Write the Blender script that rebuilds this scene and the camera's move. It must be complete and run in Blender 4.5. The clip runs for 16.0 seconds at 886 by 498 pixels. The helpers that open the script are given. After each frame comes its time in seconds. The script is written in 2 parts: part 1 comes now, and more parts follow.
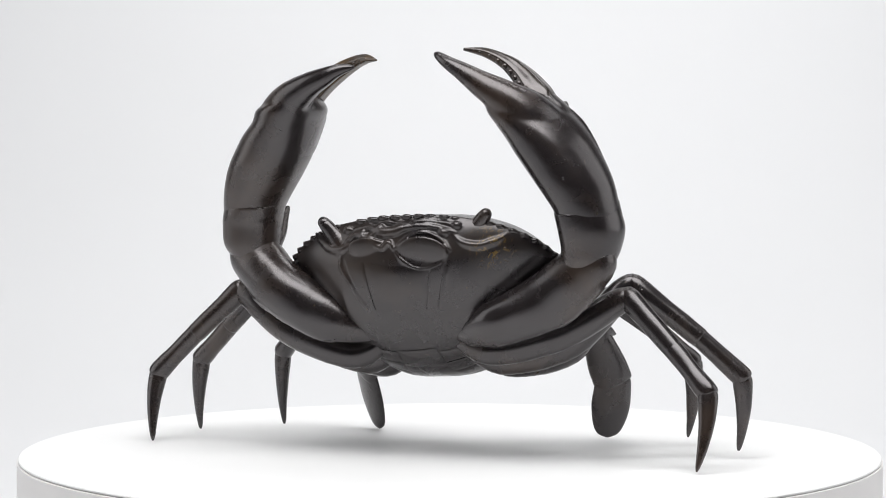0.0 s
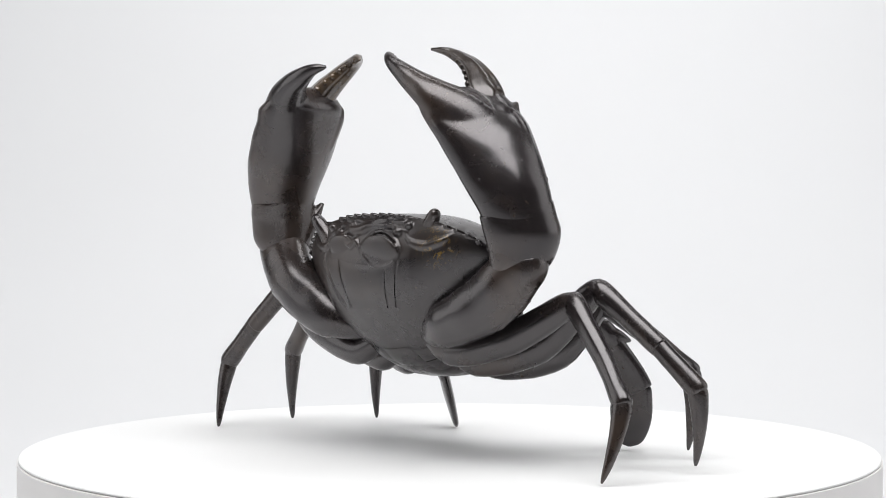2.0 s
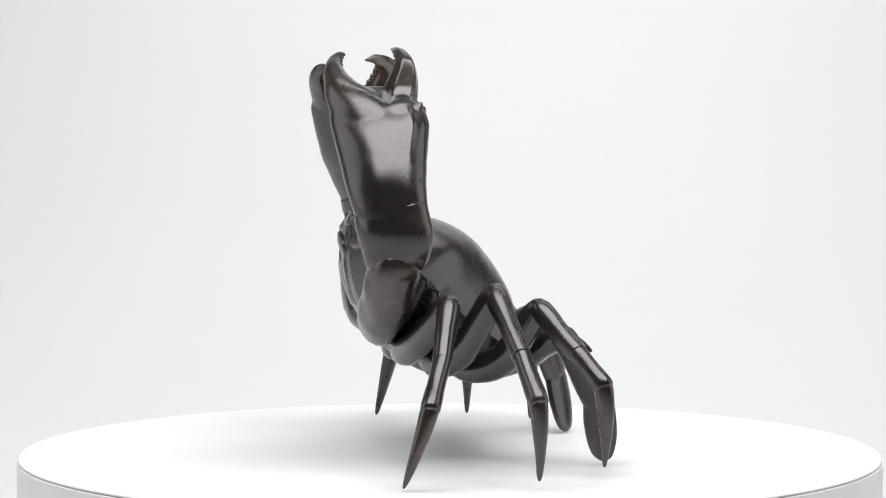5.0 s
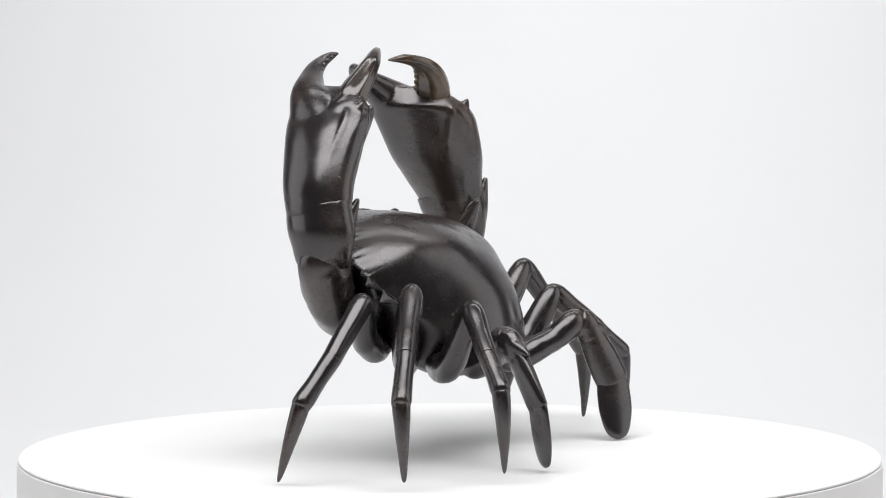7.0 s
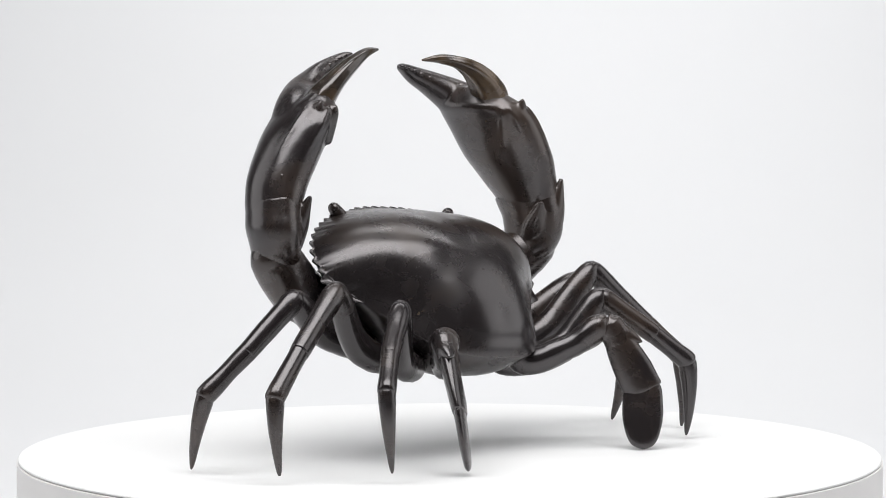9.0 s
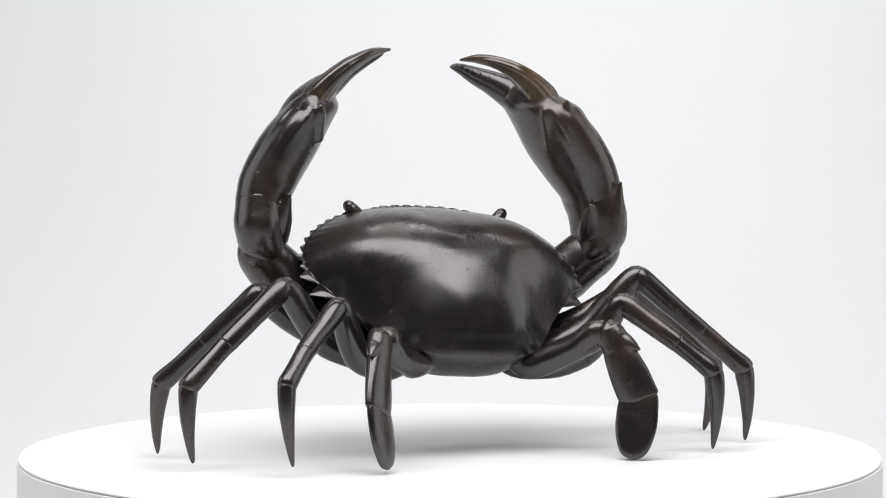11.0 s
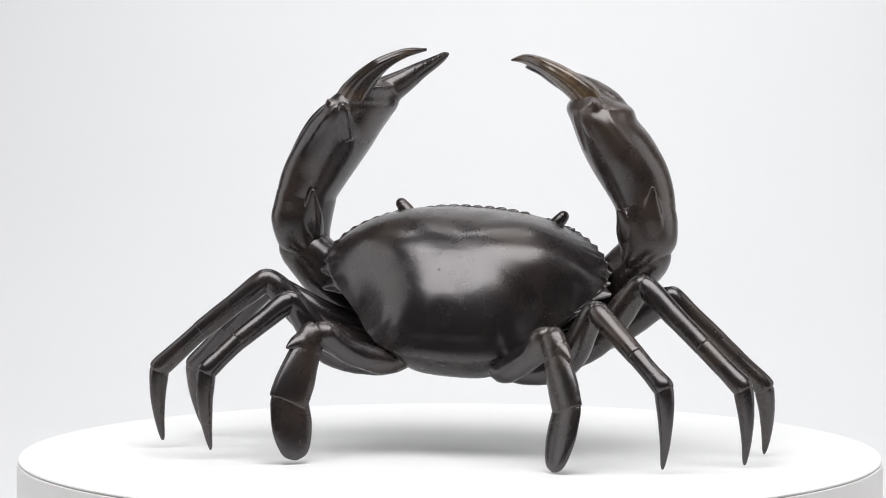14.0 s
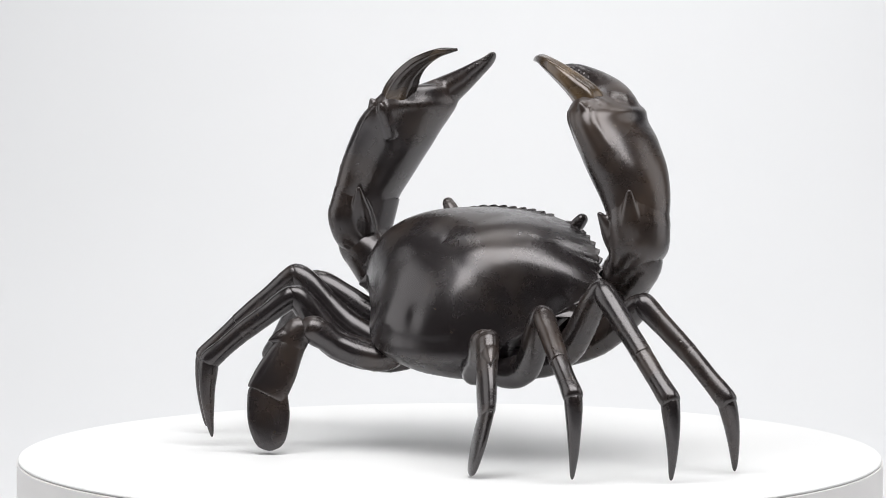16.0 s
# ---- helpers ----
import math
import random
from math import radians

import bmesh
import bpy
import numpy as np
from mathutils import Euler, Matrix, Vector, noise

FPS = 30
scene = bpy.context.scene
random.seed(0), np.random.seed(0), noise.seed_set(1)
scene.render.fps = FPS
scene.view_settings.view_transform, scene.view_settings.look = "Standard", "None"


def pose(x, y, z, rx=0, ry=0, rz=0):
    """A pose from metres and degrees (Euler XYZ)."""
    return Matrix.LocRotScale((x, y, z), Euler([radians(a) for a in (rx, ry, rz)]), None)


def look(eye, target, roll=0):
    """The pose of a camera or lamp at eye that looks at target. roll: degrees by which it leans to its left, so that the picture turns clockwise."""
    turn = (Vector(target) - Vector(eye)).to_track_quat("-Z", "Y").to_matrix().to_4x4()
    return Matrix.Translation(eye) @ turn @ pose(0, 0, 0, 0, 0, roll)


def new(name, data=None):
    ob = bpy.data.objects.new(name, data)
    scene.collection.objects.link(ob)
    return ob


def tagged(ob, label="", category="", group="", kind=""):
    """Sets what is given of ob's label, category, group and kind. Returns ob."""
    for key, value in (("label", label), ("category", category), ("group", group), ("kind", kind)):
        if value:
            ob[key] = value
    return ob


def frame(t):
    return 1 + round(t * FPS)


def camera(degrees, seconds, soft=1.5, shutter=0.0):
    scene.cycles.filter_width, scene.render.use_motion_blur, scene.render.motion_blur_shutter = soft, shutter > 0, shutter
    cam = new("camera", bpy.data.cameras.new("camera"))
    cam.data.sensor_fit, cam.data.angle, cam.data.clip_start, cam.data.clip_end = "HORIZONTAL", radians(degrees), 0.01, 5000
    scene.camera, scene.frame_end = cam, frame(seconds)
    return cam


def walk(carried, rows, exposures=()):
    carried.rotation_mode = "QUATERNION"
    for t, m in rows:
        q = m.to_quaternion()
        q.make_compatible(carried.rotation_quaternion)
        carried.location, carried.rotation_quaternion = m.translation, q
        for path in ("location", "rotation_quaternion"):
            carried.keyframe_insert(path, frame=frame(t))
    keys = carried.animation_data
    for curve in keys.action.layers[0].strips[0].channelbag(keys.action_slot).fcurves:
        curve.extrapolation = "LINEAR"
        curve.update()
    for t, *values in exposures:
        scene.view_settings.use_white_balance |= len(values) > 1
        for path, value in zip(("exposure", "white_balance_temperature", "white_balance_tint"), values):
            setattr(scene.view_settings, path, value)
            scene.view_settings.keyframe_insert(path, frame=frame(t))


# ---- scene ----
cam = camera(16.4, 16.0, soft=0.95)
EYE = (0.0, -2.145, 0.2759)
VIEW = pose(*EYE, 90 - 3.566, 0, 0.1253)
walk(cam, [(0.0, VIEW), (16.0, VIEW)])

# ---- light ----
world = bpy.data.worlds.new("studio_air")
scene.world = world
world.use_nodes = True
world.node_tree.nodes["Background"].inputs[0].default_value = (1.0, 1.0, 1.0, 1)
world.node_tree.nodes["Background"].inputs[1].default_value = 0.05


def softbox(name, eye, target, size_x, size_y, watts, colour=(1, 1, 1)):
    data = bpy.data.lights.new(name, "AREA")
    data.shape, data.size, data.size_y, data.energy, data.color = "RECTANGLE", size_x, size_y, watts, colour
    lamp = new(name, data)
    lamp.matrix_world = look(eye, target)
    return lamp


softbox("overhead_softbox", (0.0, -0.50, 1.30), (0.0, 0.0, 0.05), 1.7, 0.95, 29.5)
softbox("side_softbox", (-1.75, 0.20, 0.70), (0.0, 0.0, 0.15), 1.3, 1.6, 8.0)
softbox("side_softbox", (1.75, 0.20, 0.70), (0.0, 0.0, 0.15), 1.3, 1.6, 8.0)
# unseen fill lamp, added to lift the brightness of the paper sweep
softbox("backdrop_fill", (0.25, 0.9, 1.9), (0.0, 2.4, 0.3), 2.2, 0.5, 27)
scene.view_settings.exposure = 0.0


# ---- materials ----
def material(name):
    mat = bpy.data.materials.new(name)
    mat.use_nodes = True
    tree = mat.node_tree
    return mat, tree, tree.nodes["Principled BSDF"]


def add(tree, kind, **values):
    node = tree.nodes.new(kind)
    for key, value in values.items():
        node.inputs[key.replace("_", " ")].default_value = value
    return node


def ramp(tree, source, low, high, first, last):
    node = tree.nodes.new("ShaderNodeValToRGB")
    node.color_ramp.elements[0].position, node.color_ramp.elements[1].position = low, high
    node.color_ramp.elements[0].color, node.color_ramp.elements[1].color = (*first, 1), (*last, 1)
    tree.links.new(source, node.inputs[0])
    return node.outputs[0]


def bronze(name, dark, brown, rough, stain=None):
    mat, tree, bsdf = material(name)
    place = tree.nodes.new("ShaderNodeTexCoord").outputs["Object"]
    wide = add(tree, "ShaderNodeTexNoise", Scale=14.0, Detail=4.0, Roughness=0.6)
    fine = add(tree, "ShaderNodeTexNoise", Scale=160.0, Detail=5.0, Roughness=0.65)
    pits = add(tree, "ShaderNodeTexVoronoi", Scale=55.0, Randomness=1.0)
    for node in (wide, fine, pits):
        tree.links.new(place, node.inputs["Vector"])
    tint = ramp(tree, wide.outputs["Fac"], 0.46, 0.70, dark, brown)
    edge = ramp(tree, tree.nodes.new("ShaderNodeNewGeometry").outputs["Pointiness"], 0.66, 0.82, (0, 0, 0), (0.45, 0.45, 0.45))
    rub = tree.nodes.new("ShaderNodeMix")
    rub.data_type = "RGBA"
    tree.links.new(edge, rub.inputs["Factor"])
    tree.links.new(tint, rub.inputs["A"])
    rub.inputs["B"].default_value = (0.075, 0.055, 0.038, 1)
    chips = add(tree, "ShaderNodeTexNoise", Scale=120.0, Detail=3.0, Roughness=0.7)
    tree.links.new(place, chips.inputs["Vector"])
    bare = tree.nodes.new("ShaderNodeMix")
    bare.data_type = "RGBA"
    tree.links.new(ramp(tree, chips.outputs["Fac"], 0.685, 0.735, (0, 0, 0), (0.7, 0.7, 0.7)), bare.inputs["Factor"])
    tree.links.new(rub.outputs["Result"], bare.inputs["A"])
    bare.inputs["B"].default_value = (0.11, 0.085, 0.06, 1)
    colour = bare.outputs["Result"]
    if stain:
        # ochre flecks left in the patina round one spot
        gap = tree.nodes.new("ShaderNodeVectorMath")
        gap.operation = "DISTANCE"
        tree.links.new(place, gap.inputs[0])
        gap.inputs[1].default_value = stain[:3]
        near = ramp(tree, gap.outputs["Value"], stain[3] * 0.4, stain[3], (1, 1, 1), (0, 0, 0))
        fleck = add(tree, "ShaderNodeTexNoise", Scale=240.0, Detail=4.0, Roughness=0.65, Distortion=1.2)
        tree.links.new(place, fleck.inputs["Vector"])
        both = tree.nodes.new("ShaderNodeMath")
        both.operation = "MULTIPLY"
        tree.links.new(near, both.inputs[0])
        tree.links.new(ramp(tree, fleck.outputs["Fac"], 0.54, 0.62, (0, 0, 0), (0.8, 0.8, 0.8)), both.inputs[1])
        ochre = tree.nodes.new("ShaderNodeMix")
        ochre.data_type = "RGBA"
        tree.links.new(both.outputs[0], ochre.inputs["Factor"])
        tree.links.new(colour, ochre.inputs["A"])
        ochre.inputs["B"].default_value = (0.20, 0.125, 0.03, 1)
        colour = ochre.outputs["Result"]
    tree.links.new(colour, bsdf.inputs["Base Color"])
    smear = add(tree, "ShaderNodeTexNoise", Scale=55.0, Detail=6.0, Roughness=0.7, Distortion=0.6)
    tree.links.new(place, smear.inputs["Vector"])
    both = tree.nodes.new("ShaderNodeMix")
    both.inputs["Factor"].default_value = 0.5
    tree.links.new(wide.outputs["Fac"], both.inputs["A"])
    tree.links.new(smear.outputs["Fac"], both.inputs["B"])
    gloss = ramp(tree, both.outputs["Result"], 0.38, 0.64, (rough - 0.06,) * 3, (rough + 0.09,) * 3)
    tree.links.new(gloss, bsdf.inputs["Roughness"])
    pit = ramp(tree, pits.outputs["Distance"], 0.02, 0.055, (0, 0, 0), (1, 1, 1))
    hole = add(tree, "ShaderNodeBump", Strength=0.45, Distance=0.0009)
    few = tree.nodes.new("ShaderNodeMath")
    few.operation = "MAXIMUM"
    tree.links.new(pit, few.inputs[0])
    tree.links.new(ramp(tree, pits.outputs["Color"], 0.60, 0.62, (1, 1, 1), (0, 0, 0)), few.inputs[1])
    tree.links.new(few.outputs[0], hole.inputs["Height"])
    grain = add(tree, "ShaderNodeBump", Strength=0.008, Distance=0.0004)
    tree.links.new(fine.outputs["Fac"], grain.inputs["Height"])
    tree.links.new(hole.outputs[0], grain.inputs["Normal"])
    swell = add(tree, "ShaderNodeBump", Strength=0.07, Distance=0.003)
    tree.links.new(wide.outputs["Fac"], swell.inputs["Height"])
    tree.links.new(grain.outputs[0], swell.inputs["Normal"])
    cast = add(tree, "ShaderNodeBump", Strength=0.10, Distance=0.0008)
    tree.links.new(smear.outputs["Fac"], cast.inputs["Height"])
    tree.links.new(swell.outputs[0], cast.inputs["Normal"])
    tree.links.new(cast.outputs[0], bsdf.inputs["Normal"])
    bsdf.inputs["Metallic"].default_value = 0.15
    bsdf.inputs["Specular IOR Level"].default_value = 1.0
    bsdf.inputs["Specular Tint"].default_value = (1.0, 0.962, 0.978, 1)
    return mat


def painted(name, colour, rough, bump=0.05):
    mat, tree, bsdf = material(name)
    place = tree.nodes.new("ShaderNodeTexCoord").outputs["Object"]
    wide = add(tree, "ShaderNodeTexNoise", Scale=3.0, Detail=4.0)
    fine = add(tree, "ShaderNodeTexNoise", Scale=220.0, Detail=3.0)
    tree.links.new(place, wide.inputs["Vector"])
    tree.links.new(place, fine.inputs["Vector"])
    tint = ramp(tree, wide.outputs["Fac"], 0.3, 0.7, tuple(c * 0.985 for c in colour), colour)
    tree.links.new(tint, bsdf.inputs["Base Color"])
    grain = add(tree, "ShaderNodeBump", Strength=bump, Distance=0.0003)
    tree.links.new(fine.outputs["Fac"], grain.inputs["Height"])
    tree.links.new(grain.outputs[0], bsdf.inputs["Normal"])
    bsdf.inputs["Roughness"].default_value = rough
    return mat


SHELL = bronze("shell_bronze", (0.0185, 0.0153, 0.0159), (0.034, 0.0236, 0.0178), 0.265)
BRONZE = bronze("dark_bronze", (0.0200, 0.0165, 0.0171), (0.044, 0.0285, 0.0198), 0.25)
DULL = bronze("dull_bronze", (0.0175, 0.0145, 0.0152), (0.034, 0.0235, 0.0175), 0.29, stain=(0.058, -0.060, 0.149, 0.018))
WORN = bronze("worn_bronze", (0.028, 0.0215, 0.018), (0.17, 0.108, 0.052), 0.22)
DRUM = painted("turntable_white", (0.795, 0.795, 0.795), 0.55)
SIDE = painted("turntable_side", (0.83, 0.812, 0.806), 0.6)
GAP = painted("seam_shadow_gap", (0.6, 0.58, 0.57), 0.8)
PAPER = painted("studio_white", (0.772, 0.776, 0.79), 0.9)
DARK = painted("studio_charcoal", (0.05, 0.05, 0.052), 0.9)


# ---- mesh helpers ----
def part(name, bm, mat, parent=None, label=""):
    mesh = bpy.data.meshes.new(name)
    bmesh.ops.recalc_face_normals(bm, faces=bm.faces)
    for face in bm.faces:
        face.smooth = True
    bm.to_mesh(mesh)
    bm.free()
    mesh.materials.append(mat)
    ob = new(name, mesh)
    ob.parent = parent
    if label:
        tagged(ob, label)
    return ob


def fused(ob, voxel, rounds):
    """Melts the overlapping pieces of one cast part into one skin."""
    melt = ob.modifiers.new("melt", "REMESH")
    melt.mode, melt.voxel_size, melt.use_smooth_shade = "VOXEL", voxel, True
    ease = ob.modifiers.new("ease", "SMOOTH")
    ease.factor, ease.iterations = 0.5, rounds
    return ob


def mm(*v):
    return Vector(v) * 0.001


def spline(values, u):
    """Catmull-Rom through equally spaced values."""
    last = len(values) - 1
    i = min(int(u * last), last - 1)
    f = u * last - i
    a, b, c, d = (values[max(0, min(last, k))] for k in (i - 1, i, i + 1, i + 2))
    return 0.5 * (2 * b + (c - a) * f + (2 * a - 5 * b + 4 * c - d) * f * f + (3 * b - a - 3 * c + d) * f ** 3)


def loft(bm, points, radii, side, rings=24, around=20, lumps=0.0, seed=0.0, flutes=0.0):
    """A closed tube through points (mm), with half widths (along side, across it)."""
    pts = [np.array(p, float) for p in points]
    rad = [np.array(r if isinstance(r, tuple) else (r, r), float) for r in radii]
    sides = [Vector(v).normalized() for v in (side if isinstance(side, list) else [side, side])]
    rows = []
    for k in range(rings + 1):
        u = k / rings
        p = Vector(spline(pts, u))
        d = Vector(spline(pts, min(1, u + 0.01)) - spline(pts, max(0, u - 0.01))).normalized()
        blend = min(1.0, max(0.0, (u - 0.55) / 0.3))
        lead = sides[0].lerp(sides[1], blend * blend * (3 - 2 * blend))
        a = (lead - d * lead.dot(d)).normalized()
        b = d.cross(a)
        r = np.maximum(spline(rad, u), 0.15)
        row = []
        for j in range(around):
            w = 2 * math.pi * j / around
            c, s = math.cos(w), math.sin(w)
            v = p + (a * (c * r[0]) + b * (s * r[1])) * (1 - flutes * math.cos(6 * w))
            if lumps:
                v += (v - p).normalized() * lumps * (noise.noise(v * 0.055 + Vector((seed, seed, seed))) + 0.35 * noise.noise(v * 0.17))
            row.append(bm.verts.new(v * 0.001))
        rows.append(row)
    for first, second in zip(rows, rows[1:]):
        for j in range(around):
            bm.faces.new((first[j], first[(j + 1) % around], second[(j + 1) % around], second[j]))
    for row, sign, end in ((rows[0], -1, 0), (rows[-1], 1, -1)):
        centre = Vector(pts[end]) * 0.001
        tip = bm.verts.new(centre)
        for j in range(around):
            bm.faces.new((row[j], row[(j + 1) % around], tip))
    return bm


def tube(points, radii, side, **more):
    return loft(bmesh.new(), points, radii, side, **more)


def bump_on(bm, centre, size, axis=(0, 0, 1), seg=14):
    """A rounded knob joined to bm, half sizes in mm, its third size along axis."""
    turn = Vector(axis).to_track_quat("Z", "Y").to_matrix().to_4x4()
    m = Matrix.Translation(mm(*centre)) @ turn @ Matrix.Diagonal((*(s * 0.001 for s in size), 1))
    bmesh.ops.create_uvsphere(bm, u_segments=seg, v_segments=seg // 2 + 1, radius=1, matrix=m)


# ---- studio ----
def studio():
    bm = bmesh.new()
    profile = [(-3.2, -0.12), (0.6, -0.12)]
    for k in range(1, 17):
        w = k / 16 * math.pi / 2
        profile.append((0.6 + 1.6 * math.sin(w), -0.12 + 1.6 * (1 - math.cos(w))))
    profile += [(2.2, 2.8)]
    outer = [(y + (0.03 if y > 2.1 else 0.0), z - 0.03) for y, z in profile]
    ring = profile + outer[::-1]
    left = [bm.verts.new((-2.6, y, z)) for y, z in ring]
    right = [bm.verts.new((2.6, y, z)) for y, z in ring]
    n = len(ring)
    for i in range(n):
        bm.faces.new((left[i], left[(i + 1) % n], right[(i + 1) % n], right[i]))
    for i in range(len(profile) - 1):
        for s in (left, right):
            bm.faces.new((s[i], s[i + 1], s[n - 2 - i], s[n - 1 - i]))
    sweep = part("backdrop", bm, PAPER)
    tagged(sweep, "seamless white paper sweep behind and under the turntable", "backdrop", kind="structure")
    for name, lo, hi in (("wall_west", (-2.75, -3.3, -0.15), (-2.6, 2.3, 2.8)), ("wall_east", (2.6, -3.3, -0.15), (2.75, 2.3, 2.8)),
                         ("wall_south", (-2.75, -3.45, -0.15), (2.75, -3.3, 2.8)), ("ceiling", (-2.75, -3.45, 2.8), (2.75, 2.4, 2.95))):
        bm = bmesh.new()
        size = [b - a for a, b in zip(lo, hi)]
        mid = [(a + b) / 2 for a, b in zip(lo, hi)]
        bmesh.ops.create_cube(bm, size=1, matrix=Matrix.Translation(mid) @ Matrix.Diagonal((*size, 1)))
        ob = part(name, bm, DARK)
        for poly in ob.data.polygons:
            poly.use_smooth = False
        tagged(ob, "plain charcoal studio " + ("ceiling" if name == "ceiling" else "wall"), name.split("_")[0], kind="structure")


def turned(profile, around=192):
    """A solid turned round z from (radius, height) in metres."""
    bm = bmesh.new()
    rows = [[bm.verts.new((r * math.cos(2 * math.pi * j / around), r * math.sin(2 * math.pi * j / around), z)) for j in range(around)] for r, z in profile]
    for a, b in zip(rows, rows[1:]):
        for j in range(around):
            bm.faces.new((a[j], a[(j + 1) % around], b[(j + 1) % around], b[j]))
    bm.faces.new(rows[0])
    bm.faces.new(rows[-1])
    return bm


def flat_shaded(ob, angle=0.6):
    ob.data.set_sharp_from_angle(angle=angle)
    return ob


def turntable():
    table = new("turntable")
    tagged(table, "round white display turntable with a thin lid and drum side", "turntable")
    flat_shaded(part("platter", turned([(0.2990, -0.0016), (0.3003, -0.0014), (0.3004, -0.0006), (0.2998, 0.0), (0.20, 0.0)]), DRUM, table, "smooth matt white top disc"))
    flat_shaded(part("seam", turned([(0.2995, -0.0022), (0.2995, -0.0016)]), GAP, table, "thin grey seam under the top disc"))
    flat_shaded(part("drum", turned([(0.3005, -0.1200), (0.3012, -0.1190), (0.3012, -0.0025), (0.3006, -0.0022), (0.2, -0.0022)]), SIDE, table, "off-white drum side"))
    return table


# ---- crab body: a tilted lens; x across, s from front edge to rear, n out of the rim's plane ----
TILT, ROLL, CX = math.atan2(0.72, 0.69), 0.060, -4.0
RIM_X = [0, 30, 60, 80, 95, 105, 97, 82, 68, 55, 37, 0]
RIM_S = [0, 2, 9, 20, 34, 58, 72, 90, 107, 128, 144, 149]
MID_S = 74.0


def body_point(x, s, n):
    y = -66 + math.cos(TILT) * s + math.sin(TILT) * n
    z = 168 - math.sin(TILT) * s + math.cos(TILT) * n + ROLL * x
    return Vector((x + CX - 0.06 * max(0.0, n), y, z))


RIM_ANGLE = [math.atan2(x, MID_S - s) for x, s in zip(RIM_X, RIM_S)]
RIM_REACH = [math.hypot(x, MID_S - s) for x, s in zip(RIM_X, RIM_S)]


RIM_TABLE = np.interp(np.abs(np.linspace(-math.pi, math.pi, 721)), RIM_ANGLE, RIM_REACH)[:720]
for _ in range(3):
    RIM_TABLE = sum(np.roll(RIM_TABLE, k) for k in range(-9, 10)) / 19


def rim_reach(w):
    at = (math.remainder(w, 2 * math.pi) + math.pi) / (2 * math.pi) * 720
    i = int(at) % 720
    return float(RIM_TABLE[i] * (1 - at % 1) + RIM_TABLE[(i + 1) % 720] * (at % 1))


def rim_lift(w):
    return 14 * max(0.0, -math.cos(w)) ** 2


def dome(x, s):
    """Height of the back over the rim's plane."""
    w = math.atan2(x, MID_S - s)
    r = min(1.0, math.hypot(x, MID_S - s) / rim_reach(w))
    front = math.cos(w)
    low = rim_lift(w) * min(1.0, 2 * r)
    h = low + (44.3 - low) * max(0.0, 1 - r ** (2.2 - 0.22 * front + 0.75 * math.sin(w) ** 2)) ** (0.97 + 0.09 * front + 0.16 * math.sin(w) ** 2 * (1 - front) / 2)
    if 0.62 < abs(w) < 1.45:
        h += 1.0 * math.cos((abs(w) - 0.645) * 2 * math.pi / 0.0865) * r ** 26 * (1 - r ** 60)
    g = lambda cx, cs, sx, ss: math.exp(-((abs(x) - cx) / sx) ** 2 - ((s - cs) / ss) ** 2)
    h += (1 - r ** 4) * (0.8 * g(58, 76, 27, 38) - 5.0 * g(58, 118, 13, 15) - 1.2 * g(0, 128, 6, 7) + 0.9 * noise.noise(Vector((x * 0.03, s * 0.03, 3))) + 0.5 * noise.noise(Vector((x * 0.05, s * 0.02, 9))))
    # the middle of the back stands a little proud, narrowing to the rear
    wedge = min(1.0, max(0.0, (s - 56) / 22)) * min(1.0, max(0.0, (138 - s) / 20))
    h += 1.0 * wedge / (1 + math.exp(max(-30.0, min(30.0, (abs(x) - 76 + 1.1 * (s - 70)) / 7.0))))
    if abs(w) > 2.5:
        h -= 0.8 * math.exp(-((r - 0.885) / 0.045) ** 2) * min(1.0, (abs(w) - 2.5) * 6)
    return h


def keel(x, s):
    """Depth of the underside below the rim's plane."""
    w = math.atan2(x, MID_S - s)
    r = min(1.0, math.hypot(x, MID_S - s) / rim_reach(w))
    h = 50 * max(0.0, 1 - r ** 2.2) ** 0.60
    flank = max(0.0, (abs(x) - 45) / 60)
    return rim_lift(w) * r ** 6 - h * (1 - 0.48 * flank) + 0.5 * noise.noise(Vector((x * 0.05, s * 0.06, 4)))


def face_s(x, z):
    """How far below the front edge the face lies at a width and height."""
    lo, hi = 0.0, MID_S
    for _ in range(30):
        mid = (lo + hi) / 2
        lo, hi = (mid, hi) if body_point(x - CX, mid, keel(x - CX, mid)).z > z else (lo, mid)
    return lo


def face(x, z, out=0.0):
    s = face_s(x, z)
    return body_point(x - CX, s, keel(x - CX, s)) + Vector((0, -0.93, -0.36)) * out


def rim_teeth(w):
    """How far the cast teeth stand out of the smooth rim: blunt ones in front, pointed ones at the flanks, two spikes a side."""
    v = abs(w)
    out = 0.0
    if v < 0.52:
        out = 3.2 * abs(math.sin((w + 0.03) * math.pi / 0.116)) ** 0.8 * min(1.0, (0.52 - v) * 12)
    elif 0.62 < v < 1.45:
        step = (v - 0.62) / 0.0865
        f = step % 1.0
        out = (2.4 + 0.10 * int(step)) * (f / 0.28 if f < 0.28 else (1 - f) / 0.72)
    for at, tall, half in ((1.50, 7.5, 0.075), (1.635, 11.5, 0.09)):
        lean = (v - at) / half
        f = max(0.0, 1 - abs(lean) * (1.5 if lean < 0 else 0.8))
        out = max(out, tall * f ** 1.25)
    return out


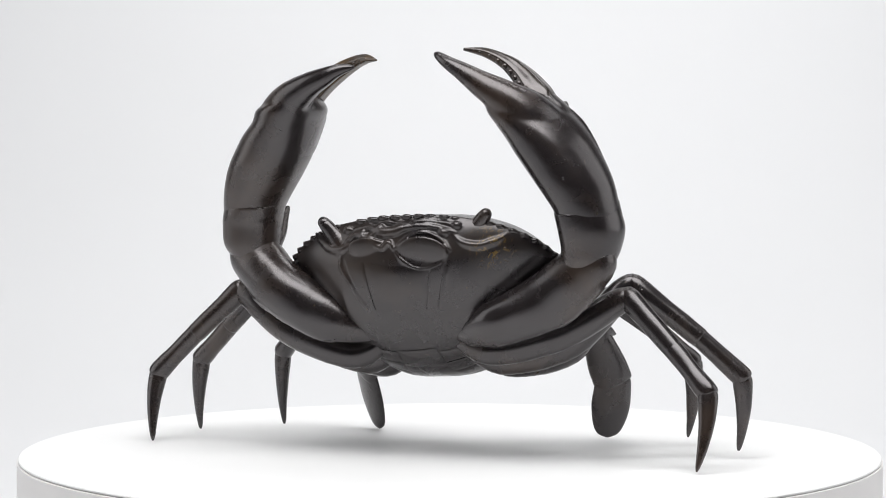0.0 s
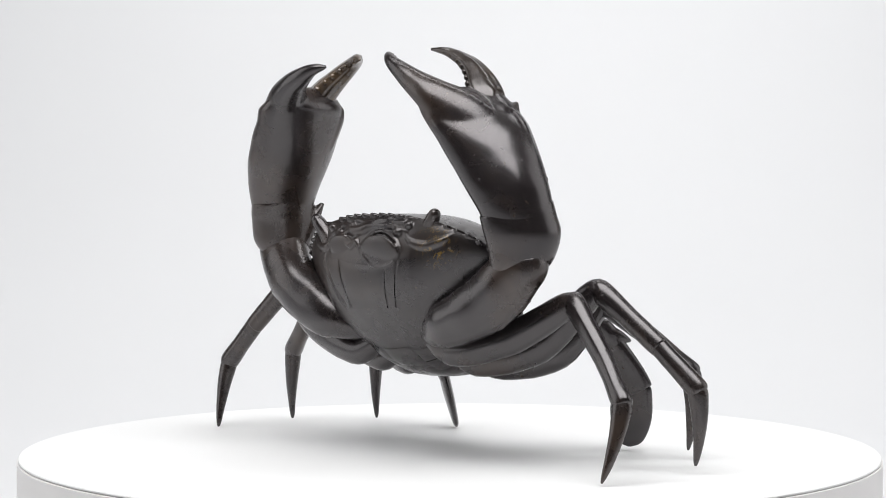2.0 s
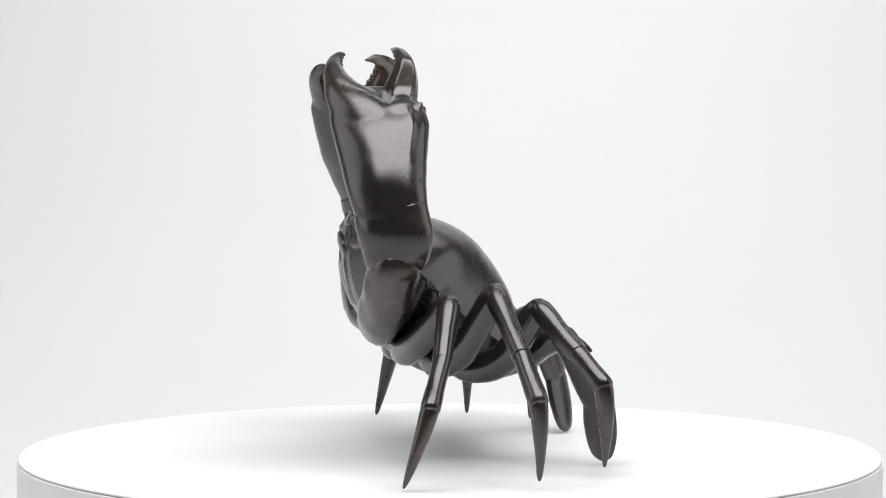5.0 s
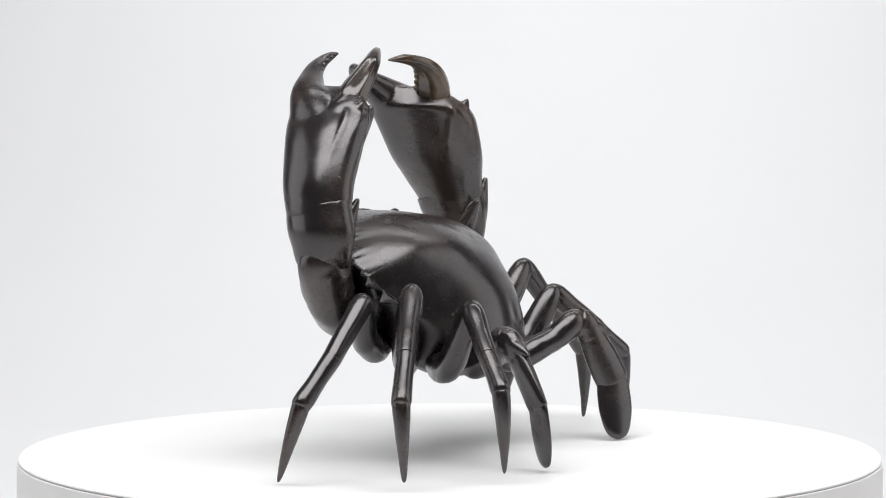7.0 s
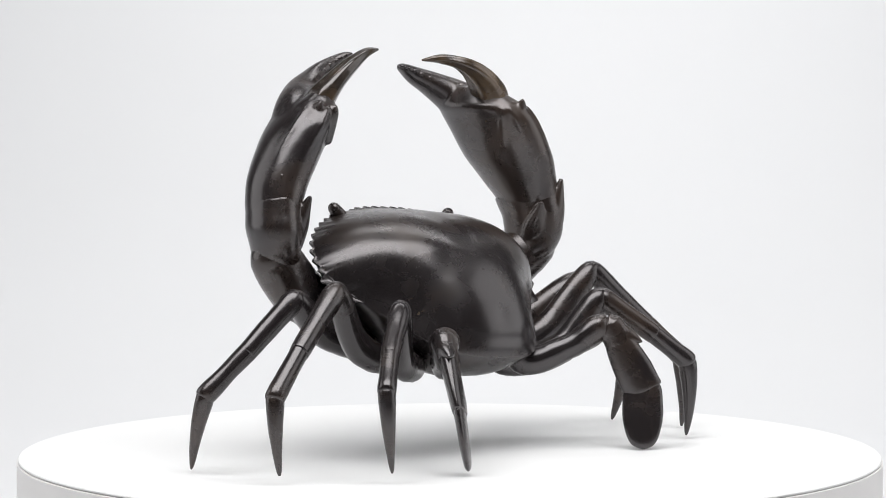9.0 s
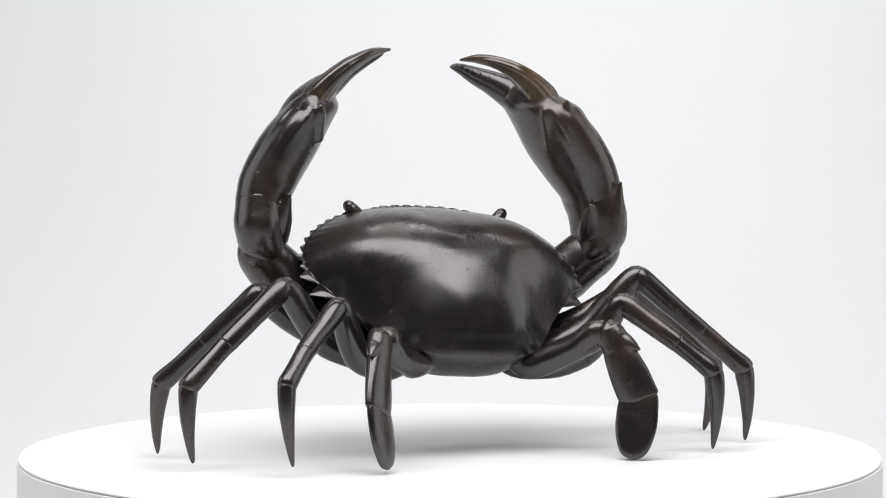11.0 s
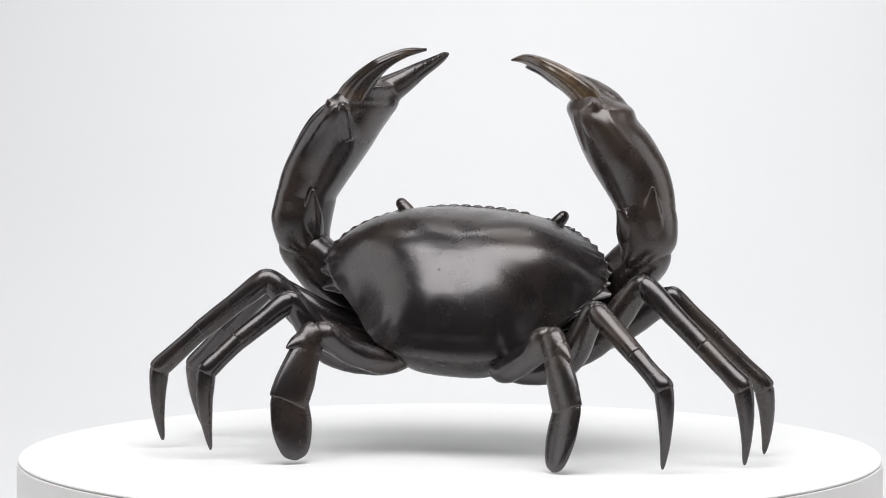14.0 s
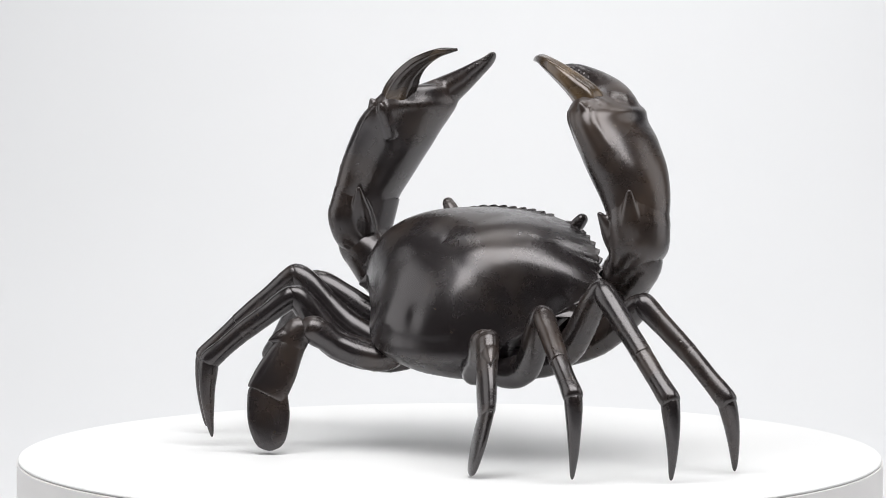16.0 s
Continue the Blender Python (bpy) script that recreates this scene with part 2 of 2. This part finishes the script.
def shell(height, rings=44, around=320, toothed=False):
    """Half of the body; the toothed half carries a thick rim, the plain one is closed by a flat lid."""
    bm = bmesh.new()
    top = bm.verts.new(body_point(0, MID_S, height(0, MID_S)) * 0.001)
    last = None
    for k in range(1, rings + (3 if toothed else 1)):
        f = math.sin(min(1.0, k / rings) * math.pi / 2)
        row = []
        for j in range(around):
            w = math.remainder(2 * math.pi * j / around, 2 * math.pi)
            d = f * rim_reach(w)
            n = 0.0
            if toothed:
                grow = max(0.0, (f - 0.91) / 0.09)
                d += rim_teeth(w) * grow * grow
                n = -0.5 * rim_teeth(w) * grow * grow
                if k > rings:
                    d, n = (d - 0.8, n - 1.7) if k == rings + 1 else (0.90 * rim_reach(w), -4.0)
            x, s = d * math.sin(w), MID_S - d * math.cos(w)
            row.append(bm.verts.new(body_point(x, s, height(x, s) + n if k < rings else rim_lift(w) + n) * 0.001))
        for j in range(around):
            i = (j + 1) % around
            bm.faces.new((row[j], row[i], last[i], last[j]) if last else (row[j], row[i], top))
        last = row
    if not toothed:
        lid = bm.verts.new(body_point(0, MID_S, 8) * 0.001)
        for j in range(around):
            bm.faces.new((last[j], last[(j + 1) % around], lid))
    return bm


def patch(height, corners, raise_mm, nx=10, ns=14, fade=False):
    """A plate laid on the body between four (x, s) corners, edges sunk in."""
    bm = bmesh.new()
    (ax, as_), (bx, bs), (cx, cs), (dx, ds) = corners
    grid = []
    for i in range(nx + 1):
        row = []
        for j in range(ns + 1):
            u, v = i / nx, j / ns
            x = (ax * (1 - u) + bx * u) * (1 - v) + (dx * (1 - u) + cx * u) * v
            s = (as_ * (1 - u) + bs * u) * (1 - v) + (ds * (1 - u) + cs * u) * v
            edge = min(1.0, 7 * min(u, 1 - u), 7 * min(v, 1 - v))
            up = raise_mm * math.sqrt(max(0.0, 1 - (1 - edge) ** 2)) - 0.4 * (edge <= 0)
            if fade:
                up = up * (1 - v * v) - 0.6 * v * v
            n = height(x, s)
            row.append(bm.verts.new(body_point(x, s, n + math.copysign(up, n)) * 0.001))
        grid.append(row)
    for i in range(nx):
        for j in range(ns):
            bm.faces.new((grid[i][j], grid[i + 1][j], grid[i + 1][j + 1], grid[i][j + 1]))
    return bm


def ridge(bm, points, radius, lumps=0.5, out=0.0):
    """A raised, rounded crease along the face through (x, z)."""
    line = [face(x, z, out) for x, z in points]
    ends = [radius * 0.35] + [radius] * (len(line) - 2) + [radius * 0.35]
    loft(bm, line, ends, (0, 0, 1), rings=26, around=10, lumps=lumps, seed=points[0][0])


def face_plate(name, under, corners, raise_mm):
    part(name, patch(keel, [(x - CX, face_s(x, z)) for x, z in corners], raise_mm, 14, 16, fade=True), DULL, under)


def body(crab):
    part("carapace", shell(dome, rings=48, around=760, toothed=True), SHELL, crab, "smooth domed dark bronze back shell with a toothed edge")
    bm = shell(keel)
    # upper lip, its rim and the broken ridges beside it, melted into the cast face
    bump_on(bm, face(13, 145.5), (18.5, 10.5, 2.4), (0, -1, -0.25), seg=28)
    bump_on(bm, face(-28, 146), (15, 8, 1.7), (0, -1, -0.2), seg=22)
    ridge(bm, [(-9, 147), (-2, 139), (7, 134), (17, 133.5), (27, 138), (32.5, 146)], 1.1, 0.4, -0.1)
    ridge(bm, [(-8, 146), (-1, 152), (8, 157.5), (18, 157.5), (28, 152), (33, 146)], 1.2, 0.5, 0.5)
    ridge(bm, [(-24, 157), (-25, 151), (-17, 147), (-12, 151), (-8, 146)], 1.9, 0.9, 0.7)
    ridge(bm, [(-44, 157), (-30, 160), (-14, 157), (2, 161), (18, 161.5), (36, 158)], 2.6, 2.0, -0.3)
    ridge(bm, [(-34, 163), (-16, 164), (-2, 162.5), (12, 165), (24, 164.5), (38, 162)], 2.0, 1.5, 0.0)
    ridge(bm, [(-46, 149), (-38, 155), (-29, 153), (-20, 157), (-12, 154)], 2.3, 1.8, 0.0)
    ridge(bm, [(4, 168), (14, 168.5), (24, 168), (32, 166)], 1.5, 0.8, 0.2)
    for points in ([(32, 158), (40, 151.5), (50, 149.5), (60, 152), (68, 157)], [(-40, 150), (-48, 144.5), (-58, 144), (-68, 149), (-76, 154)]):
        ridge(bm, points, 2.8, 0.9, -0.8)
    # creases running down beside the mouth plates
    for points in ([(-48, 142), (-50, 134), (-43, 122), (-35, 108), (-29, 99)], [(33, 146), (31, 134), (28, 122), (24, 110), (22, 103)]):
        ridge(bm, points, 1.4, 0.5, -0.6)
    for x, z, r in ((27, 158, 3.2), (-20, 160, 3.0), (35, 163, 2.8), (-46, 158, 3.0), (-33, 157, 2.4)):
        bump_on(bm, face(x, z, 0.2), (r * 1.3, r, r), (0, -1, 0.3), seg=12)
    under = fused(part("underside", bm, DULL, crab, "dark bronze face and belly with lumpy brow folds"), 0.00075, 4)
    # mouth parts: outer plates and one inner pair narrowing downwards
    face_plate("cheek_plate", under, [(-47, 138), (-31, 137), (-25, 104), (-29, 102)], 1.0)
    face_plate("mouth_plate", under, [(-30, 137), (18.5, 135), (13, 105), (-24, 103)], 1.1)
    face_plate("cheek_plate", under, [(19.5, 137), (30, 142), (21, 106), (14, 105)], 1.0)
    for sx in (-1, 1):
        for k in range(4):
            a, b = 84 + 14 * k, 97 + 14 * k
            part("breast_plate", patch(keel, [(sx * 16, a), (sx * (46 - 4 * k), a - 3), (sx * (44 - 5 * k), b - 3), (sx * 16, b)], 0.9, 8, 6), DULL, under)
    for k in range(3):
        a, b = 82 + 20 * k, 101.5 + 20 * k
        part("belly_flap", patch(keel, [(-14 - 4 * k, a), (14 + 4 * k, a - 2), (17 + 4 * k, b), (-17 - 4 * k, b + 2)], 0.8, 8, 6), DULL, under)


def eye(crab, tip, sx):
    tip = Vector(tip)
    root = tip + Vector((-sx * 14, 3, -16))
    stalk = part("eye_stalk", tube([root, root.lerp(tip, 0.5), tip, tip + (tip - root) * 0.08], [8.0, 5.6, 4.4, 1.2], (0, 1, 0), rings=14, around=14), BRONZE, crab)
    bm = bmesh.new()
    bump_on(bm, tip, (4.4, 4.4, 5.0), tip - root)
    part("eyeball", bm, BRONZE, stalk, "round polished bronze eye")
    bm = bmesh.new()
    bump_on(bm, root + Vector((sx * 1, -2, 0)), (11, 7, 5), (0, -1, 1))
    part("eye_socket", bm, BRONZE, stalk)


# ---- limbs ----
def stack(bm, sections, steps=7, around=40, lean=0.0):
    """A closed solid from level ovals: height, centre x, y, half width along the turn, across it, turn in degrees; lean tilts the top."""
    rows = []
    last = len(sections) - 1
    values = [np.array(v, float) for v in sections]
    for k in range(last * steps + 1):
        z, cx, cy, a, b, turn = spline(values, k / (last * steps))
        w0 = math.radians(turn)
        row = []
        for j in range(around):
            w = 2 * math.pi * j / around
            c, d = math.cos(w), math.sin(w)
            rise = lean * c * (k / (last * steps)) ** 2
            c, d = c * a, d * b
            row.append(bm.verts.new(mm(cx + c * math.cos(w0) - d * math.sin(w0), cy + c * math.sin(w0) + d * math.cos(w0), z + rise)))
        rows.append(row)
    for first, second in zip(rows, rows[1:]):
        for j in range(around):
            bm.faces.new((first[j], first[(j + 1) % around], second[(j + 1) % around], second[j]))
    bm.faces.new(rows[0])
    bm.faces.new(rows[-1])
    return bm


def claw(crab, sx, arm_line, wrist, spurs, palm, lobe, knobs, fixed, moving):
    """One raised claw: arm, wrist with spikes, palm with its fixed finger, moving finger; all in mm."""
    V = Vector
    part("claw_arm", tube(*arm_line, (0, 1, 0.2), rings=36, around=28, lumps=1.3, seed=sx), BRONZE, crab)
    bm = stack(bmesh.new(), wrist, lean=5.0 * sx)
    for tip, root, r in spurs:
        tip, root = V(tip), V(root)
        loft(bm, [root, root.lerp(tip, 0.4), root.lerp(tip, 0.75), tip], [(r * 1.2, r), (r, r * 0.8), (r * 0.5, r * 0.45), (1.6, 1.4)], (1, 0, 0), rings=14, around=14)
    fused(part("claw_wrist", bm, BRONZE, crab, "swollen wrist with two blunt spikes"), 0.0009, 6)
    wide = V((sx * 0.45, 0.89, 0))
    hand = stack(bmesh.new(), palm)
    loft(hand, *lobe, wide, rings=18, around=24)
    for root, tip, r in knobs:
        root, tip = V(root), V(tip)
        loft(hand, [root, root.lerp(tip, 0.5), root.lerp(tip, 0.82), tip], [r * 1.1, r, r * 0.8, r * 0.3], (1, 0, 0), rings=12, around=14)
    loft(hand, *fixed, wide, rings=40, around=28)
    # two low ridges run down the back of the palm from the hinge
    for off in (-0.55, 0.30):
        line = []
        for z, cx, cy, a, b, turn in palm[4:9]:
            w, w0 = off + (math.pi if sx < 0 else 0.0), math.radians(turn)
            c, d = a * math.cos(w) * 0.97, b * math.sin(w) * 0.97
            line.append(V((cx + c * math.cos(w0) - d * math.sin(w0), cy + c * math.sin(w0) + d * math.cos(w0), z)))
        loft(hand, line, [0.6, 1.4, 2.0, 2.4, 2.2], wide, rings=20, around=12)
    line = [V(p) for p in fixed[0]]
    palm_part = fused(part("claw_palm", hand, BRONZE, crab, "large swollen claw with a fixed finger"), 0.0009, 28)
    part("claw_finger", tube(*moving, wide, rings=44, around=48, lumps=0.3, seed=9 + sx, flutes=0.045), WORN, palm_part, "curved upper finger with rubbed brown edges")
    # blunt teeth face each other along both fingers, the largest near the hinge
    other = [V(p) for p in moving[0]]
    for own, facing, sizes in ((line, other, fixed[1]), (other, line, moving[1])):
        pts = [np.array(p) for p in own[-6:]]
        far = [np.array(p) for p in facing[-6:]]
        depth = [np.array(r, float) for r in sizes[-6:]]
        for k in range(8):
            u = 0.12 + 0.1 * k
            p, q, r = V(spline(pts, u)), V(spline(far, u)), spline(depth, u)
            way = (q - p).normalized()
            size = (4.0 if own is other and k == 0 else 2.7 - 0.2 * k) * (1 + 0.15 * math.sin(5 * k + sx))
            bm = bmesh.new()
            bump_on(bm, p + way * (r[0] - size * 0.25), (size, size, size * 0.9), way, seg=10)
            part("finger_tooth", bm, BRONZE if own is line else WORN, palm_part)


def leg(crab, base, knee, crease, joint, tip, bulge):
    base, knee, crease, joint, tip = (Vector(p) for p in (base, knee, crease, joint, tip))
    out = Vector((knee.x - base.x, knee.y - base.y, 0)).normalized()
    across = Vector((-out.y, out.x, 0))
    low = base.lerp(knee, 0.45) + Vector(bulge)
    knee = knee - Vector((0, 0, 3))
    thigh = part("leg", tube([base - out * 24 + Vector((0, 4, 9)), base, low, knee - out * 6 - Vector((0, 0, 2)), knee + out * 2.5], [(7, 8), (8.6, 10.6), (9.2, 11.2), (8.0, 8.9), (4, 4.5)], across, rings=26, around=18, lumps=0.7, seed=base.x), BRONZE, crab, "slender jointed walking leg")
    down = (crease - knee).normalized()
    part("leg_knee", tube([knee - down * 6 - out * 1, knee, knee.lerp(crease, 0.5), crease, crease + down * 2], [(3.8, 3.8), (7.6, 8.0), (7.0, 7.4), (6.6, 7.1), (6.1, 6.6)], across, rings=18, around=16, lumps=0.5, seed=base.y), BRONZE, thigh)
    down2 = (joint - crease).normalized()
    part("leg_shin", tube([crease - down2 * 3, crease + down2 * 0.5, crease.lerp(joint, 0.55), joint, joint + down2 * 4], [(5.8, 6.2), (6.3, 6.8), (6.2, 6.8), (6.5, 7.4), (3.8, 4.2)], across, rings=18, around=16, lumps=0.4, seed=base.z), BRONZE, thigh)
    down3 = (tip - joint).normalized()
    part("leg_point", tube([joint - down3 * 4, joint + down3 * 1.5, joint.lerp(tip, 0.35) + out * 1.8, joint.lerp(tip, 0.7) + out * 1.6, joint.lerp(tip, 0.93) + out * 0.4, tip], [(3.4, 3.4), (5.9, 6.9), (4.9, 5.8), (3.1, 3.6), (1.7, 1.8), (0.6, 0.6)], across, rings=22, around=14, lumps=0.3), BRONZE, thigh, "tapering curved leg point")


def paddle_leg(crab, base, knee, spur, crease, tip, wide):
    base, knee, spur, crease, tip, wide = (Vector(p) for p in (base, knee, spur, crease, tip, wide))
    out = (knee - base).normalized()
    low = base.lerp(knee, 0.5) + Vector((0, 0, -4))
    thigh = part("swimming_leg", tube([base - Vector((out.x * 28, out.y * 22, -15)), base, low, knee - out * 8, knee], [(8, 9), (10, 10), (9, 9.5), (9.8, 10), (5, 5)], (0, 0, 1), rings=30, around=20, lumps=1.8, seed=base.x), BRONZE, crab, "hind leg ending in a flat oval paddle")
    under = knee.lerp(crease, 0.28)
    spur = spur + (spur - knee) * 0.06
    bm = tube([knee - out * 8 + Vector((0, 0, -3)), knee + Vector((0, 0, -1)), under, under.lerp(crease, 0.2)], [(6, 5), (9.5, 7.5), (10.8, 6.9), (9.5, 5.5)], wide, rings=16, around=18, lumps=0.8)
    loft(bm, [knee - out * 4 + Vector((0, 0, -3)), knee.lerp(spur, 0.5) + Vector((0, 0, -2)), spur], [(9, 7.5), (7.0, 5.5), (0.8, 0.8)], wide, rings=12, around=14)
    fused(part("paddle_wrist", bm, BRONZE, thigh, "wrist with one pointed spike"), 0.0008, 6)
    part("paddle_blade", tube([under + (knee - under) * 0.4, under, under.lerp(crease, 0.5), crease, crease + (crease - under) * 0.08], [(6, 4), (10.5, 6.5), (13.5, 6), (14.2, 4.8), (13.2, 3.6)], wide, rings=20, around=20, lumps=0.6), BRONZE, thigh)
    part("paddle_tip", tube([crease - (tip - crease) * 0.10, crease, crease.lerp(tip, 0.4), crease.lerp(tip, 0.75), crease.lerp(tip, 0.93), tip], [(11, 3), (13.6, 3.9), (14.8, 3.6), (12.2, 3.0), (8, 2.2), (1.5, 0.8)], wide, rings=26, around=20, lumps=0.4), BRONZE, thigh, "flat oval paddle end")


def crab_figure():
    crab = new("crab_figurine")
    tagged(crab, "dark patinated bronze crab with raised claws on a turntable", "figurine")
    body(crab)
    eye(crab, (53, -61, 170), 1)
    eye(crab, (-65, -66, 162), -1)
    claw(crab, 1, ([(26, -42, 88), (58, -53, 96), (98, -50, 115), (122, -46, 138), (125, -46, 145)], [(6, 7), (14, 16.5), (17, 20), (17.5, 18), (14, 13)]),
         [(129, 115.5, -47, 6, 5, 66), (132.5, 118, -46.3, 14.5, 11.5, 66), (139, 121.8, -45.5, 20.5, 15.5, 66), (150, 124, -45, 24, 17, 66), (160, 124.4, -46, 26, 18.2, 66), (168, 123.2, -47.8, 25.6, 18.2, 66), (177, 121.5, -49.3, 25.0, 18, 65)],
         (((130.4, -31, 198), (124.5, -33.5, 158), 8.5), ((109, -25.5, 182), (116.5, -39, 150), 9.0)),
         [(160, 124, -47, 23.4, 16.4, 66), (173, 122.2, -49, 25.2, 18.4, 65), (182, 118.9, -50.4, 26.9, 20, 62), (192, 114.5, -52, 28.6, 21.6, 57), (202, 109, -52.7, 30.2, 22.6, 56), (212, 103, -53.5, 31.7, 22.8, 58),
          (222, 97, -54.3, 33, 22.3, 61), (232, 89.8, -55, 34.4, 21, 63), (241, 82.3, -56.2, 33.4, 18.4, 63), (248, 78, -57.5, 29.5, 12.5, 62), (253.5, 73, -60, 24, 7.5, 62), (256.5, 70.5, -61, 14, 3.5, 62)],
         ([(97, -50, 215), (92, -44, 232), (86, -42, 243), (82, -42.5, 250)], [(20, 16), (19, 16), (15.5, 12), (9, 8)]),
         (((99, -40, 216), (97.5, -26.5, 247), 4.6), ((86, -36, 218), (86.5, -24, 244), 4.8)),
         ([(97, -54, 219), (85, -66, 236.5), (72, -76.5, 249.5), (57.5, -81, 259), (46, -83, 266.5), (34, -82, 273), (26, -78, 277.3), (21.5, -74, 278.8)], [(24, 17), (19.6, 15.8), (13.6, 11.8), (9.5, 8.7), (7.0, 6.4), (5.0, 4.4), (3.4, 3.0), (1.0, 1.0)]),
         ([(87, -43, 238), (85, -41, 247), (77, -38.5, 257), (68.5, -36.5, 265.2), (57.5, -36, 273), (43.5, -38.5, 279.3), (29, -42.3, 281.5)], [(9, 8), (11.5, 9.6), (11, 7.8), (8.8, 6.4), (6.2, 5.0), (3.8, 3.3), (0.8, 0.8)]))
    claw(crab, -1, ([(-34, -44, 87), (-66, -55, 95), (-104, -54, 115), (-131, -44, 137), (-135, -43, 144)], [(6, 7), (14, 16.5), (17, 20), (17.5, 18), (13, 12)]),
         [(124, -123, -42, 6, 5, -86), (127.5, -125.5, -41.7, 13, 11.5, -86), (134, -128.5, -41.5, 18, 16, -86), (145, -132.5, -43, 22, 19.5, -86), (160, -132, -43.6, 23.6, 20.8, -86), (167, -130.5, -45, 24, 21.2, -84), (176, -128, -46.6, 24, 21.3, -81)],
         (((-140, -22, 187), (-135, -31.5, 148), 10.0), ((-116, -19.5, 171), (-124, -37, 145), 9.0)),
         [(158, -132, -44, 21.2, 18.6, -86), (171, -129.5, -45.8, 24, 21.4, -83), (182, -125, -48.2, 27.2, 24.1, -77), (192, -120.2, -49.8, 30.3, 26.2, -74), (202, -115, -51.3, 33.6, 27.4, -74), (212, -109.5, -52.4, 35.3, 27.2, -76),
          (222, -104, -53.7, 36.6, 26, -79), (232, -97.5, -55.2, 37.4, 23.6, -80), (240, -93.5, -58, 36, 23.5, -80), (246.5, -88, -60.5, 31.5, 15.5, -80), (251.5, -84, -62, 25, 9, -80), (255, -81, -63, 14, 4, -80)],
         ([(-108, -48, 212), (-101, -45, 228), (-93, -44, 239), (-88, -45, 246)], [(22, 18), (21, 17), (15.5, 13), (8, 8)]),
         (((-108, -38, 216), (-97, -21, 246), 4.8), ((-92, -36, 212), (-83, -28, 240), 4.6)),
         ([(-104, -54, 216), (-95.5, -67, 234), (-84, -78, 246.5), (-67.5, -85.5, 256.5), (-54, -88.6, 262.5), (-44, -88.5, 267), (-36.5, -86, 268.9), (-32, -83.5, 269)], [(25, 19), (20.6, 17.8), (14.8, 13.4), (10.4, 9.2), (7.4, 6.8), (5.0, 4.6), (3.2, 2.9), (1.0, 1.0)]),
         ([(-92, -46, 236), (-88, -44.5, 247), (-77.5, -41.5, 257.5), (-65.5, -40, 266), (-53, -42.5, 272), (-41, -49.5, 274.8), (-29.6, -57, 274)], [(10, 9), (13, 9.8), (12, 7.8), (9.2, 6.2), (6, 4.8), (3.6, 3.2), (0.8, 0.8)]))
    for base, knee, crease, joint, tip, bulge in (
            ((48, -36, 76), (138, -12, 116), (172, -19, 81), (201, -29, 53), (199, -46, 2), (6, -2, -6)),
            ((48, -14, 68), (130, 20, 122), (172, 32, 85), (202, 40, 57), (199, 41, 6), (6, 0, -12)),
            ((44, 8, 64), (102, 53, 110), (130, 73, 82), (149, 89, 61), (145, 90, 7), (8, 2, -12)),
            ((-58, -36, 70), (-154, -21, 113), (-186, -26, 80), (-218, -27, 49), (-216, -39, 1), (-6, -2, -6)),
            ((-58, -14, 64), (-142, 8, 122), (-183, 21, 82), (-214, 31, 54), (-215, 31, 2), (-6, 0, -12)),
            ((-54, 8, 60), (-116, 40, 106), (-146, 61, 78), (-169, 75, 57), (-168, 75, 3), (-8, 2, -12))):
        leg(crab, base, knee, crease, joint, tip, bulge)
    paddle_leg(crab, (36, 30, 66), (77, 70, 89), (90, 88, 79), (87, 94, 44), (81, 97, 3), (0.76, 0.65, 0))
    paddle_leg(crab, (-48, 30, 63), (-91, 68, 89), (-107, 84, 76), (-106, 87, 43), (-98, 94, 1), (-0.8, 0.6, 0))
    return crab


studio()
table = turntable()
figure = crab_figure()


def motions():
    """Turntable and figure turn together, at one even speed."""
    turn, start, heading = -12.285, -8.85, -15.0
    times = [k * 0.5 for k in range(33)]
    walk(table, [(t, pose(0, 0, 0, 0, 0, start + turn * t)) for t in times])
    walk(figure, [(t, pose(0, 0, 0, 0, 0, start + heading + turn * t)) for t in times])


motions()
